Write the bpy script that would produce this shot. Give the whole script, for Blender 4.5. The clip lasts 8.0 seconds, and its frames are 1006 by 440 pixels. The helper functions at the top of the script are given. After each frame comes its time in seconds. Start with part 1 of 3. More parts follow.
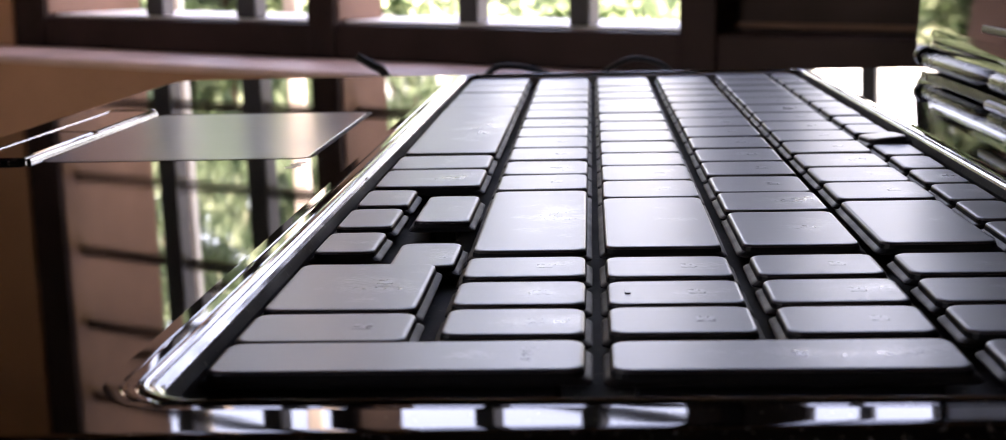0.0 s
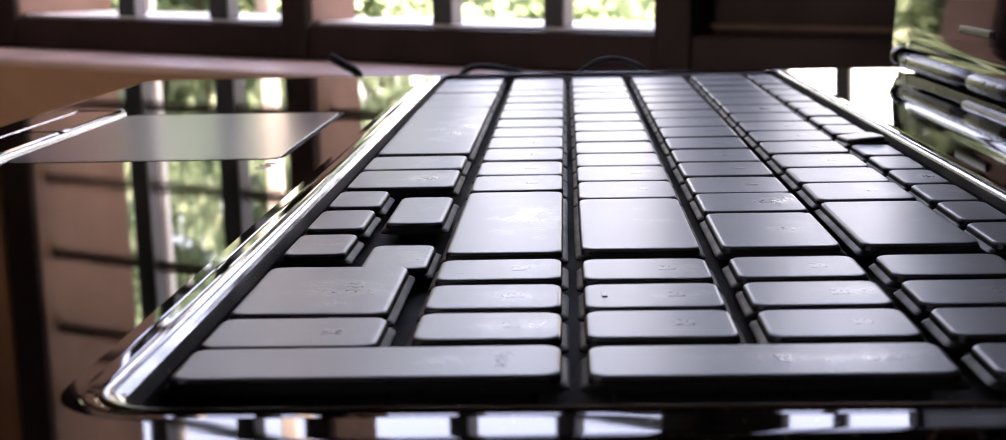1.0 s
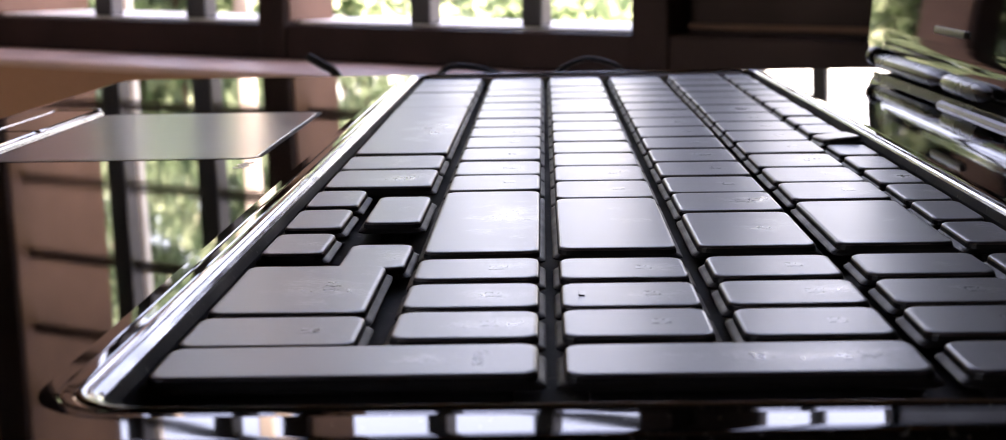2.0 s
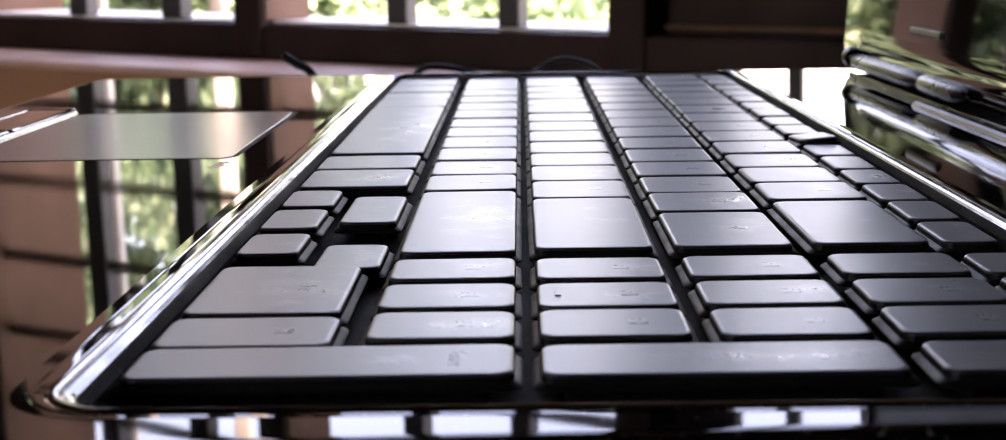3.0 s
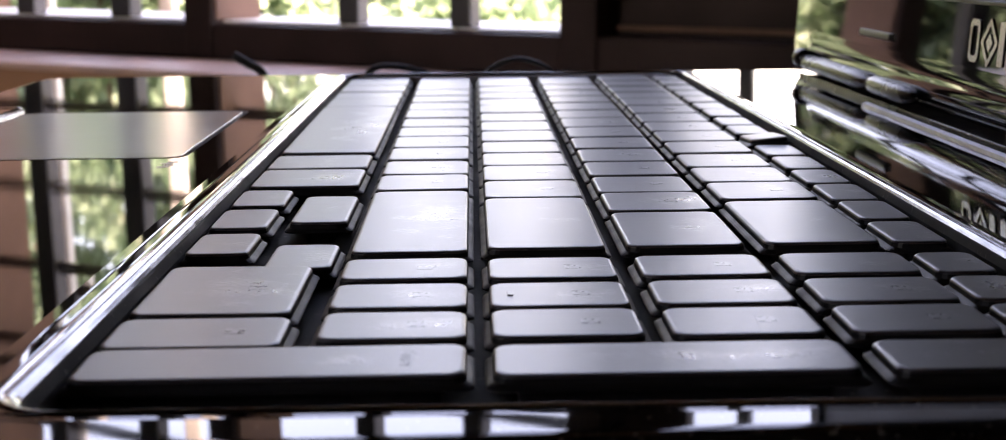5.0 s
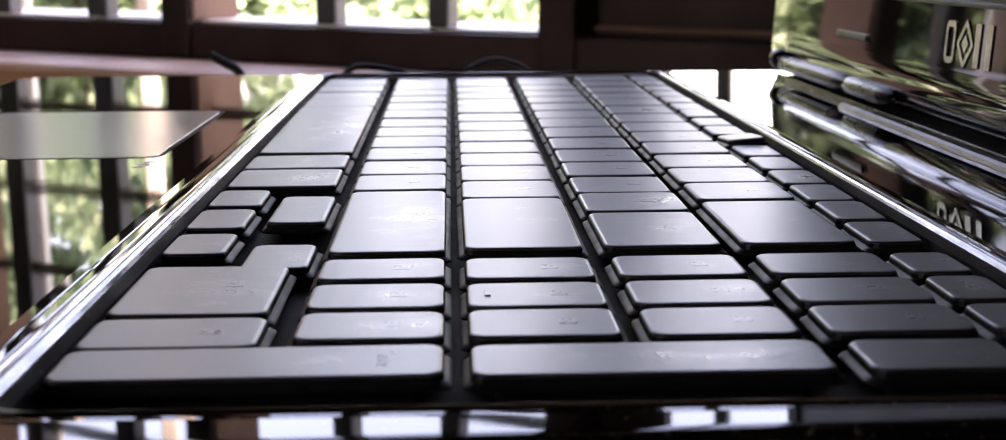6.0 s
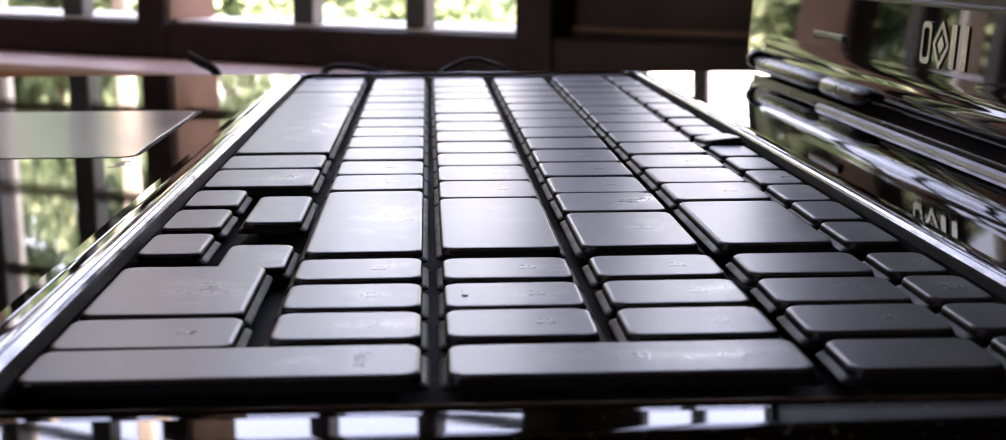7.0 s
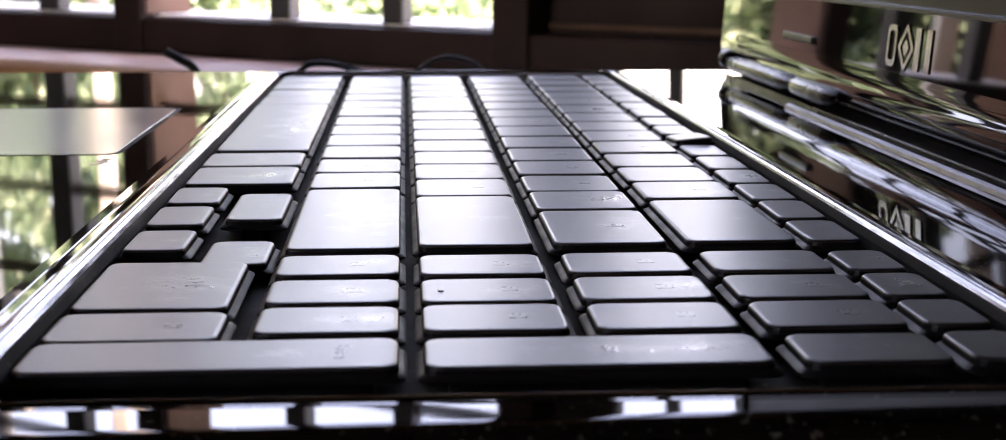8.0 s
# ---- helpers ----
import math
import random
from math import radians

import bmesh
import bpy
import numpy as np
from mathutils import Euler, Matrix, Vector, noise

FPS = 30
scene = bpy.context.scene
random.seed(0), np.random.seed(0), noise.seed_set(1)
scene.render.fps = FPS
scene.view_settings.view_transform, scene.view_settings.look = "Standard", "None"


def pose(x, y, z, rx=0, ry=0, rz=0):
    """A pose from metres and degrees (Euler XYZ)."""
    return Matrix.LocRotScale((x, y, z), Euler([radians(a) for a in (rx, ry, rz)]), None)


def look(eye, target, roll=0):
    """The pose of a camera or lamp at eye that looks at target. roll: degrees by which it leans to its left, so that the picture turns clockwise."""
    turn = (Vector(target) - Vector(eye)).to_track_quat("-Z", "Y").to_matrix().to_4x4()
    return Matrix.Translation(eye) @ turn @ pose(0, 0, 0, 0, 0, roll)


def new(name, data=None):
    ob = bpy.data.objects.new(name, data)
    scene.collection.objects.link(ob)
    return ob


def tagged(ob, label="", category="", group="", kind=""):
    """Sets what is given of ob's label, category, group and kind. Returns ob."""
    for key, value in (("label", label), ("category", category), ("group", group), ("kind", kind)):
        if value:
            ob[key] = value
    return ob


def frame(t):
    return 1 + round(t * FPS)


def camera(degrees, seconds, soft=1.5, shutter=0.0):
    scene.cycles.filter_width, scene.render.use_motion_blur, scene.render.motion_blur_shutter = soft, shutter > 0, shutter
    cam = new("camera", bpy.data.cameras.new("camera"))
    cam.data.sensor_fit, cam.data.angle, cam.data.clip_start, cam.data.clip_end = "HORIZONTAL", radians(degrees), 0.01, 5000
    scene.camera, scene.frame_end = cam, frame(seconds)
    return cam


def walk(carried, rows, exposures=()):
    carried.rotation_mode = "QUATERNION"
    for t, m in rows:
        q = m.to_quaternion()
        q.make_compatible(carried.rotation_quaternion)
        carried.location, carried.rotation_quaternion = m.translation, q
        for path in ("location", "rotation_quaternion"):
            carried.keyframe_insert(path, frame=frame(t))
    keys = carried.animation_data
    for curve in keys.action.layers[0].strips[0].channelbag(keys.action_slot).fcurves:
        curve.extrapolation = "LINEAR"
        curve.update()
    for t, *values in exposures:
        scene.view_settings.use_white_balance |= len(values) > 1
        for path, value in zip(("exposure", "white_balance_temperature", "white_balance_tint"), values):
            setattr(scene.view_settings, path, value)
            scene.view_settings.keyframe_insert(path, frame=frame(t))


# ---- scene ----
cam = camera(36.6, 8.0, soft=0.8)
cam.data.dof.use_dof = True
cam.data.dof.focus_distance = 0.225
cam.data.dof.aperture_fstop = 52.0
# the laptop stands a little higher at its hinge; the camera's rows are given in the laptop's own axes
DECK = pose(0, 0, 0, 0, -0.73, 0)
PATH = [
    (0, (-0.00025, -0.20589, 0.04029), (-0.05993, 0.77714, -0.13314), -1.309),
    (0.5, (-0.00022, -0.20540, 0.04017), (-0.05225, 0.77803, -0.13347), -1.301),
    (1, (-0.00049, -0.20119, 0.03940), (-0.04324, 0.78288, -0.13318), -1.186),
    (1.5, (-0.00041, -0.20222, 0.03955), (-0.03603, 0.78206, -0.13343), -1.122),
    (3, (-0.00034, -0.20117, 0.03925), (-0.01334, 0.78367, -0.13371), -0.881),
    (3.5, (-0.00037, -0.20109, 0.03922), (-0.00589, 0.78381, -0.13379), -0.802),
    (4, (-0.00034, -0.20089, 0.03916), (0.00162, 0.78403, -0.13386), -0.723),
    (4.5, (-0.00036, -0.20052, 0.03906), (0.01014, 0.78434, -0.13397), -0.663),
    (6, (-0.00027, -0.20035, 0.03897), (0.03272, 0.78403, -0.13393), -0.404),
    (6.5, (-0.00025, -0.20013, 0.03889), (0.04013, 0.78400, -0.13390), -0.325),
    (7, (-0.00028, -0.20006, 0.03884), (0.04765, 0.78376, -0.13379), -0.243),
    (7.5, (-0.00015, -0.19984, 0.03874), (0.05490, 0.78365, -0.13364), -0.165),
    (8, (-0.00042, -0.20664, 0.04041), (0.06309, 0.77573, -0.13541), 0.081),
]
walk(cam, [(t, DECK @ look(eye, target, roll)) for t, eye, target, roll in PATH], exposures=((0.0, 3.77, 9050, 36), (7.5, 3.77, 9050, 36), (8.0, 3.95, 9050, 36)))

# ---- light ----
world = bpy.data.worlds.new("sky")
scene.world = world
world.use_nodes = True
wn = world.node_tree.nodes
sky = wn.new("ShaderNodeTexSky")
sky.sky_type, sky.sun_disc = "NISHITA", False
sky.sun_elevation, sky.sun_rotation = radians(52.8), radians(131)
wn["Background"].inputs["Strength"].default_value = 0.14
world.node_tree.links.new(sky.outputs["Color"], wn["Background"].inputs["Color"])
sun = new("sun", bpy.data.lights.new("sun", "SUN"))
sun.data.energy, sun.data.angle, sun.data.color = 4.5, radians(0.6), (1.0, 0.95, 0.87)
sun.matrix_world = look((0.572, -0.499, 1.0), (0, 0, 0))

# ---- materials ----


def material(name, colour, rough=0.5, metal=0.0, spots=0.0, scale=40.0, bump=0.0, bump_scale=400.0, rough_var=0.0, coat=0.0, per_object=0.0, second=None):
    """A surface with two scales of variation: large blotches and fine grain in colour, gloss and relief."""
    m = bpy.data.materials.new(name)
    m.use_nodes = True
    nt = m.node_tree
    n, l = nt.nodes, nt.links
    b = n["Principled BSDF"]
    b.inputs["Metallic"].default_value = metal
    b.inputs["Roughness"].default_value = rough
    b.inputs["Coat Weight"].default_value = coat
    b.inputs["Coat Roughness"].default_value = 0.03
    co = n.new("ShaderNodeTexCoord")
    big = n.new("ShaderNodeTexNoise")
    big.inputs["Scale"].default_value, big.inputs["Detail"].default_value = scale, 5
    l.new(co.outputs["Object"], big.inputs["Vector"])
    fine = n.new("ShaderNodeTexNoise")
    fine.inputs["Scale"].default_value, fine.inputs["Detail"].default_value = bump_scale, 3
    l.new(co.outputs["Object"], fine.inputs["Vector"])
    mix = n.new("ShaderNodeMix")
    mix.data_type = "RGBA"
    c2 = second or tuple(max(0.0, c * (1 - spots)) for c in colour)
    mix.inputs["A"].default_value, mix.inputs["B"].default_value = (*colour, 1), (*c2, 1)
    ramp = n.new("ShaderNodeMapRange")
    ramp.inputs["From Min"].default_value, ramp.inputs["From Max"].default_value = 0.35, 0.65
    l.new(big.outputs["Fac"], ramp.inputs["Value"])
    l.new(ramp.outputs["Result"], mix.inputs["Factor"])
    out = mix.outputs["Result"]
    if per_object:
        info, hsv = n.new("ShaderNodeObjectInfo"), n.new("ShaderNodeHueSaturation")
        mr = n.new("ShaderNodeMapRange")
        mr.inputs["To Min"].default_value, mr.inputs["To Max"].default_value = 1 - per_object, 1 + per_object
        l.new(info.outputs["Random"], mr.inputs["Value"])
        l.new(mr.outputs["Result"], hsv.inputs["Value"])
        l.new(out, hsv.inputs["Color"])
        out = hsv.outputs["Color"]
    l.new(out, b.inputs["Base Color"])
    if rough_var:
        rv = n.new("ShaderNodeMapRange")
        rv.inputs["From Min"].default_value, rv.inputs["From Max"].default_value = 0.3, 0.7
        rv.inputs["To Min"].default_value, rv.inputs["To Max"].default_value = max(0.02, rough - rough_var), rough + rough_var
        l.new(big.outputs["Fac"], rv.inputs["Value"])
        l.new(rv.outputs["Result"], b.inputs["Roughness"])
    if bump:
        bp = n.new("ShaderNodeBump")
        bp.inputs["Strength"].default_value, bp.inputs["Distance"].default_value = 1.0, bump
        l.new(fine.outputs["Fac"], bp.inputs["Height"])
        l.new(bp.outputs["Normal"], b.inputs["Normal"])
    return m


KEY = material("key_plastic", (0.014, 0.014, 0.016), 0.36, spots=0.3, scale=90, bump=0.00001, bump_scale=5000, rough_var=0.09, per_object=0.1)


def worn_keys(m):
    """Finger wear: patches of uneven outline, polished smooth and speckled, towards the printed end of each cap."""
    n, l = m.node_tree.nodes, m.node_tree.links
    b = n["Principled BSDF"]
    b.inputs["IOR"].default_value = 1.85
    co, info = n.new("ShaderNodeTexCoord"), n.new("ShaderNodeObjectInfo")
    off = n.new("ShaderNodeVectorMath")
    off.operation = "SUBTRACT"
    off.inputs[1].default_value = (0.68, 0.5, 0.9)
    l.new(co.outputs["Generated"], off.inputs[0])
    ln = n.new("ShaderNodeVectorMath")
    ln.operation = "LENGTH"
    l.new(off.outputs["Vector"], ln.inputs[0])
    ws = n.new("ShaderNodeMath")
    ws.operation, ws.inputs[1].default_value = "MULTIPLY", 40
    l.new(info.outputs["Random"], ws.inputs[0])

    def noise4(scale, detail):
        nz = n.new("ShaderNodeTexNoise")
        nz.noise_dimensions = "4D"
        nz.inputs["Scale"].default_value, nz.inputs["Detail"].default_value = scale, detail
        l.new(co.outputs["Object"], nz.inputs["Vector"])
        l.new(ws.outputs["Value"], nz.inputs["W"])
        return nz

    soft_n, speck = noise4(170, 4), noise4(1500, 4)
    mad = n.new("ShaderNodeMath")
    mad.operation, mad.inputs[1].default_value = "MULTIPLY_ADD", 1.1
    l.new(soft_n.outputs["Fac"], mad.inputs[0])
    l.new(ln.outputs["Value"], mad.inputs[2])
    mad2 = n.new("ShaderNodeMath")
    mad2.operation, mad2.inputs[1].default_value = "MULTIPLY_ADD", 0.5
    l.new(speck.outputs["Fac"], mad2.inputs[0])
    less = n.new("ShaderNodeMath")
    less.operation, less.inputs[1].default_value = "MULTIPLY_ADD", 0.26
    l.new(info.outputs["Random"], less.inputs[0])
    l.new(mad.outputs["Value"], less.inputs[2])
    l.new(less.outputs["Value"], mad2.inputs[2])
    mr = n.new("ShaderNodeMapRange")
    mr.inputs["From Min"].default_value, mr.inputs["From Max"].default_value = 0.78, 1.14
    mr.inputs["To Min"].default_value, mr.inputs["To Max"].default_value = 0.25, 0.345
    l.new(mad2.outputs["Value"], mr.inputs["Value"])
    l.new(mr.outputs["Result"], b.inputs["Roughness"])
    # the worn patch is also pitted
    pit, high, bp = n.new("ShaderNodeMapRange"), n.new("ShaderNodeMath"), n.new("ShaderNodeBump")
    pit.inputs["From Min"].default_value, pit.inputs["From Max"].default_value = 0.80, 1.06
    pit.inputs["To Min"].default_value, pit.inputs["To Max"].default_value = 1.0, 0.0
    l.new(mad2.outputs["Value"], pit.inputs["Value"])
    high.operation = "MULTIPLY"
    l.new(pit.outputs["Result"], high.inputs[0])
    l.new(noise4(1100, 2).outputs["Fac"], high.inputs[1])
    bp.inputs["Strength"].default_value, bp.inputs["Distance"].default_value = 1.0, 0.00008
    l.new(high.outputs["Value"], bp.inputs["Height"])
    l.new(b.inputs["Normal"].links[0].from_socket, bp.inputs["Normal"])
    l.new(bp.outputs["Normal"], b.inputs["Normal"])


worn_keys(KEY)
# key plastic, darker and duller to stand for shade between the caps
SHADED_SIDE = material("shaded_key_side", (0.011, 0.011, 0.012), 0.5, spots=0.3, scale=200, bump=0.00001, bump_scale=3000, rough_var=0.08)
LEGEND = material("key_print", (0.14, 0.14, 0.15), 0.3, spots=0.4, scale=900, rough_var=0.08)
WELL = material("well_plastic", (0.006, 0.006, 0.007), 0.8, spots=0.3, scale=60, rough_var=0.1)
GLOSS = material("piano_black", (0.006, 0.006, 0.007), 0.03, spots=0.4, scale=30, bump=0.000009, bump_scale=55, rough_var=0.012)
BRUSHED = material("satin_silver", (0.5, 0.5, 0.53), 0.42, 1.0, spots=0.12, scale=150, bump=0.000002, bump_scale=900, rough_var=0.05)
CHROME = material("polished_trim", (0.33, 0.33, 0.335), 0.13, 1.0, spots=0.25, scale=120, bump=0.000004, bump_scale=700, rough_var=0.06)
BEZEL = material("glossy_black_bezel", (0.005, 0.005, 0.006), 0.025, spots=0.4, scale=30, bump=0.000006, bump_scale=70, rough_var=0.01)
HINGE = material("glossy_black_hinge", (0.010, 0.010, 0.010), 0.24, spots=0.3, scale=80, bump=0.000003, bump_scale=300, rough_var=0.06)
# lighter brown of the window wood, with daylight put into the colour
LIT_WOOD = material("daylit_brown_wood", (0.165, 0.095, 0.070), 0.8, spots=0.3, scale=9, bump=0.0005, bump_scale=70)
PAD = material("touchpad_grey", (0.42, 0.43, 0.46), 0.21, spots=0.12, scale=30, bump=0.000003, bump_scale=4000, rough_var=0.05)
RUBBER = material("black_rubber", (0.02, 0.02, 0.02), 0.3, spots=0.3, scale=200, bump=0.00001, bump_scale=3000)
SCREEN = material("dark_screen", (0.008, 0.009, 0.011), 0.4, spots=0.2, scale=20, rough_var=0.03)
SILVER = material("silver_badge", (0.75, 0.76, 0.78), 0.18, 1.0, spots=0.1, scale=300)
# the same brown wood seen against the light, its shade put into the colour
SHADED_WOOD = material("backlit_brown_wood", (0.034, 0.0165, 0.015), 0.6, spots=0.5, scale=6, bump=0.0004, bump_scale=60, rough_var=0.1)
BAR = material("painted_bar", (0.05, 0.05, 0.06), 0.5, spots=0.4, scale=14, bump=0.0003, bump_scale=90)
SILL = material("worn_pink_sill", (0.70, 0.46, 0.37), 0.55, spots=0.3, scale=8, bump=0.0004, bump_scale=120, rough_var=0.1)
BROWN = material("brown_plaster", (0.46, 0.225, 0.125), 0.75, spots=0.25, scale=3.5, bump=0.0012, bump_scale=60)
# darker copy of the plaster for unseen walls, so the room stays dim
DIM_WALL = material("dimmed_brown_plaster", (0.11, 0.06, 0.04), 0.8, spots=0.25, scale=3, bump=0.001, bump_scale=50)
POST = material("weathered_white_paint", (0.50, 0.50, 0.50), 0.6, spots=0.3, scale=9, bump=0.0005, bump_scale=60)
WHITE = material("white_paint", (0.78, 0.77, 0.74), 0.6, spots=0.12, scale=4, bump=0.0005, bump_scale=60)
TABLE = material("table_wood", (0.10, 0.055, 0.03), 0.4, spots=0.5, scale=7, bump=0.0003, bump_scale=90, rough_var=0.1)
FLOOR = material("floor_tile", (0.10, 0.05, 0.035), 0.4, spots=0.3, scale=3, bump=0.0005, bump_scale=40)
# unseen ceiling, dark in colour to keep the room dim
CEIL = material("dimmed_ceiling_boards", (0.12, 0.075, 0.05), 0.8, spots=0.2, scale=3, bump=0.0008, bump_scale=40)
SOIL = material("garden_soil", (0.10, 0.09, 0.05), 0.9, spots=0.5, scale=2, bump=0.01, bump_scale=20, second=(0.06, 0.11, 0.03))
BARK = material("bark", (0.13, 0.09, 0.06), 0.85, spots=0.5, scale=20, bump=0.004, bump_scale=60)


def leaf_material(name, a, b2):
    m = material(name, a, 0.45, scale=3)
    nt = m.node_tree
    n, l = nt.nodes, nt.links
    geo, mix = n.new("ShaderNodeNewGeometry"), n.new("ShaderNodeMix")
    mix.data_type = "RGBA"
    mix.inputs["A"].default_value, mix.inputs["B"].default_value = (*a, 1), (*b2, 1)
    l.new(geo.outputs["Random Per Island"], mix.inputs["Factor"])
    bs = n["Principled BSDF"]
    l.new(mix.outputs["Result"], bs.inputs["Base Color"])
    tr, add = n.new("ShaderNodeBsdfTranslucent"), n.new("ShaderNodeMixShader")
    l.new(mix.outputs["Result"], tr.inputs["Color"])
    add.inputs["Fac"].default_value = 0.35
    l.new(bs.outputs["BSDF"], add.inputs[1])
    l.new(tr.outputs["BSDF"], add.inputs[2])
    l.new(add.outputs["Shader"], n["Material Output"].inputs["Surface"])
    return m


LEAF = leaf_material("green_leaves", (0.068, 0.132, 0.072), (0.21, 0.30, 0.20))
LEAF_YELLOW = leaf_material("yellow_green_leaves", (0.090, 0.170, 0.085), (0.31, 0.42, 0.28))

PAD.node_tree.nodes["Principled BSDF"].inputs["IOR"].default_value = 1.8


def dusty(m, amount=0.63):
    """Fine dust and lint specks lying on the gloss."""
    n, l = m.node_tree.nodes, m.node_tree.links
    b = n["Principled BSDF"]
    co, nz = n.new("ShaderNodeTexCoord"), n.new("ShaderNodeTexNoise")
    nz.inputs["Scale"].default_value, nz.inputs["Detail"].default_value = 1100, 2
    l.new(co.outputs["Object"], nz.inputs["Vector"])
    mr, mix = n.new("ShaderNodeMapRange"), n.new("ShaderNodeMix")
    mr.inputs["From Min"].default_value, mr.inputs["From Max"].default_value = amount, amount + 0.1
    l.new(nz.outputs["Fac"], mr.inputs["Value"])
    mix.data_type = "RGBA"
    mix.inputs["B"].default_value = (0.09, 0.088, 0.085, 1)
    l.new(b.inputs["Base Color"].links[0].from_socket, mix.inputs["A"])
    l.new(mr.outputs["Result"], mix.inputs["Factor"])
    l.new(mix.outputs["Result"], b.inputs["Base Color"])


dusty(GLOSS)
dusty(WELL, 0.66)

LIT_WOOD.node_tree.nodes["Principled BSDF"].inputs["Specular IOR Level"].default_value = 0.25
SCREEN.node_tree.nodes["Principled BSDF"].inputs["Specular IOR Level"].default_value = 0.4
HINGE.node_tree.nodes["Principled BSDF"].inputs["Specular IOR Level"].default_value = 0.3
GLOSS.node_tree.nodes["Principled BSDF"].inputs["Specular IOR Level"].default_value = 0.39
BEZEL.node_tree.nodes["Principled BSDF"].inputs["Specular IOR Level"].default_value = 0.32
SHADED_SIDE.node_tree.nodes["Principled BSDF"].inputs["Specular IOR Level"].default_value = 0.17
SHADED_WOOD.node_tree.nodes["Principled BSDF"].inputs["Specular IOR Level"].default_value = 0.2

# ---- building blocks ----
MM = 0.001


def link(name, bm, mat, parent=None, smooth=False):
    bmesh.ops.recalc_face_normals(bm, faces=bm.faces[:])
    me = bpy.data.meshes.new(name)
    bm.to_mesh(me)
    bm.free()
    me.materials.append(mat)
    if smooth:
        for p in me.polygons:
            p.use_smooth = True
    ob = new(name, me)
    if parent:
        ob.parent = parent
    return ob


def part(name, bm, mat, parent, label="", smooth=False):
    """One mesh object under a thing or a part."""
    ob = link(name, bm, mat, parent, smooth)
    return tagged(ob, label) if label else ob


def thing(name, label, category, m=None, group="", kind=""):
    ob = new(name)
    ob.empty_display_size = 0.02
    if m is not None:
        ob.matrix_world = m
    return tagged(ob, label, category, group, kind)


def rr(x0, x1, y0, y1, r, seg=4):
    """A rounded rectangle's corners in order, counter-clockwise."""
    pts = []
    for cx, cy, a0 in ((x1 - r, y0 + r, -90), (x1 - r, y1 - r, 0), (x0 + r, y1 - r, 90), (x0 + r, y0 + r, 180)):
        for k in range(seg + 1):
            a = radians(a0 + 90 * k / seg)
            pts.append((cx + r * math.cos(a), cy + r * math.sin(a)))
    return pts


def rings(loops, cap_first=True, cap_last=True, closed=False):
    """A bmesh of quads between loops of equal length, each a list of 3D points."""
    bm = bmesh.new()
    vs = [[bm.verts.new(p) for p in lp] for lp in loops]
    n = len(loops[0])
    pairs = list(zip(vs, vs[1:])) + ([(vs[-1], vs[0])] if closed else [])
    for a, b in pairs:
        for k in range(n):
            bm.faces.new((a[k], a[(k + 1) % n], b[(k + 1) % n], b[k]))
    if cap_first and not closed:
        bm.faces.new(vs[0])
    if cap_last and not closed:
        bm.faces.new(vs[-1])
    return bm


def box(x0, x1, y0, y1, z0, z1, bevel=0.0, seg=2):
    bm = bmesh.new()
    bmesh.ops.create_cube(bm, size=1)
    bmesh.ops.scale(bm, vec=(x1 - x0, y1 - y0, z1 - z0), verts=bm.verts)
    bmesh.ops.translate(bm, vec=((x0 + x1) / 2, (y0 + y1) / 2, (z0 + z1) / 2), verts=bm.verts)
    if bevel:
        bmesh.ops.bevel(bm, geom=bm.edges[:], offset=bevel, segments=seg, affect="EDGES", profile=0.6)
    return bm


def slab(x0, x1, y0, y1, z0, z1, r, edge, seg=4):
    """A rounded plate with a softened upper edge; millimetres in, metres out."""
    lo = [(x * MM, y * MM, z0 * MM) for x, y in rr(x0, x1, y0, y1, r, seg)]
    a = [(x * MM, y * MM, (z1 - edge) * MM) for x, y in rr(x0, x1, y0, y1, r, seg)]
    b = [(x * MM, y * MM, (z1 - 0.3 * edge) * MM) for x, y in rr(x0 + 0.3 * edge, x1 - 0.3 * edge, y0 + 0.3 * edge, y1 - 0.3 * edge, max(r - 0.3 * edge, 0.2), seg)]
    c = [(x * MM, y * MM, z1 * MM) for x, y in rr(x0 + edge, x1 - edge, y0 + edge, y1 - edge, max(r - edge, 0.15), seg)]
    return rings([lo, a, b, c])


def tube(points, radius, name, mat, parent=None, sides=10):
    """A round cable or bar along points."""
    loops = []
    pts = [Vector(p) for p in points]
    for i, p in enumerate(pts):
        d = (pts[min(i + 1, len(pts) - 1)] - pts[max(i - 1, 0)]).normalized()
        s = d.cross(Vector((0.31, 0.17, 0.93))).normalized()
        w = d.cross(s)
        loops.append([p + radius * (math.cos(2 * math.pi * k / sides) * s + math.sin(2 * math.pi * k / sides) * w) for k in range(sides)])
    return link(name, rings(loops), mat, parent, True)


def smooth_line(ctrl, n=40):
    """Catmull-Rom points through the controls."""
    c = [Vector(p) for p in ctrl]
    c = [2 * c[0] - c[1]] + c + [2 * c[-1] - c[-2]]
    out = []
    for i in range(1, len(c) - 2):
        m = max(2, n // (len(c) - 3))
        for k in range(m):
            t = k / m
            a, b, d, e = c[i - 1], c[i], c[i + 1], c[i + 2]
            out.append(0.5 * (2 * b + (d - a) * t + (2 * a - 5 * b + 4 * d - e) * t * t + (3 * b - a - 3 * d + e) * t ** 3))
    return out + [c[-2]]


# ---- the room: its axes follow the window wall (x along it, y outwards) ----
ROOM_SIZE = 0.88
ROOM = pose(-0.3124, 1.6231, 0.0047, 0, 0, -32) @ Matrix.Scale(ROOM_SIZE, 4)
GARDEN = pose(-0.355, 1.872, 0, 0, 0, -32)
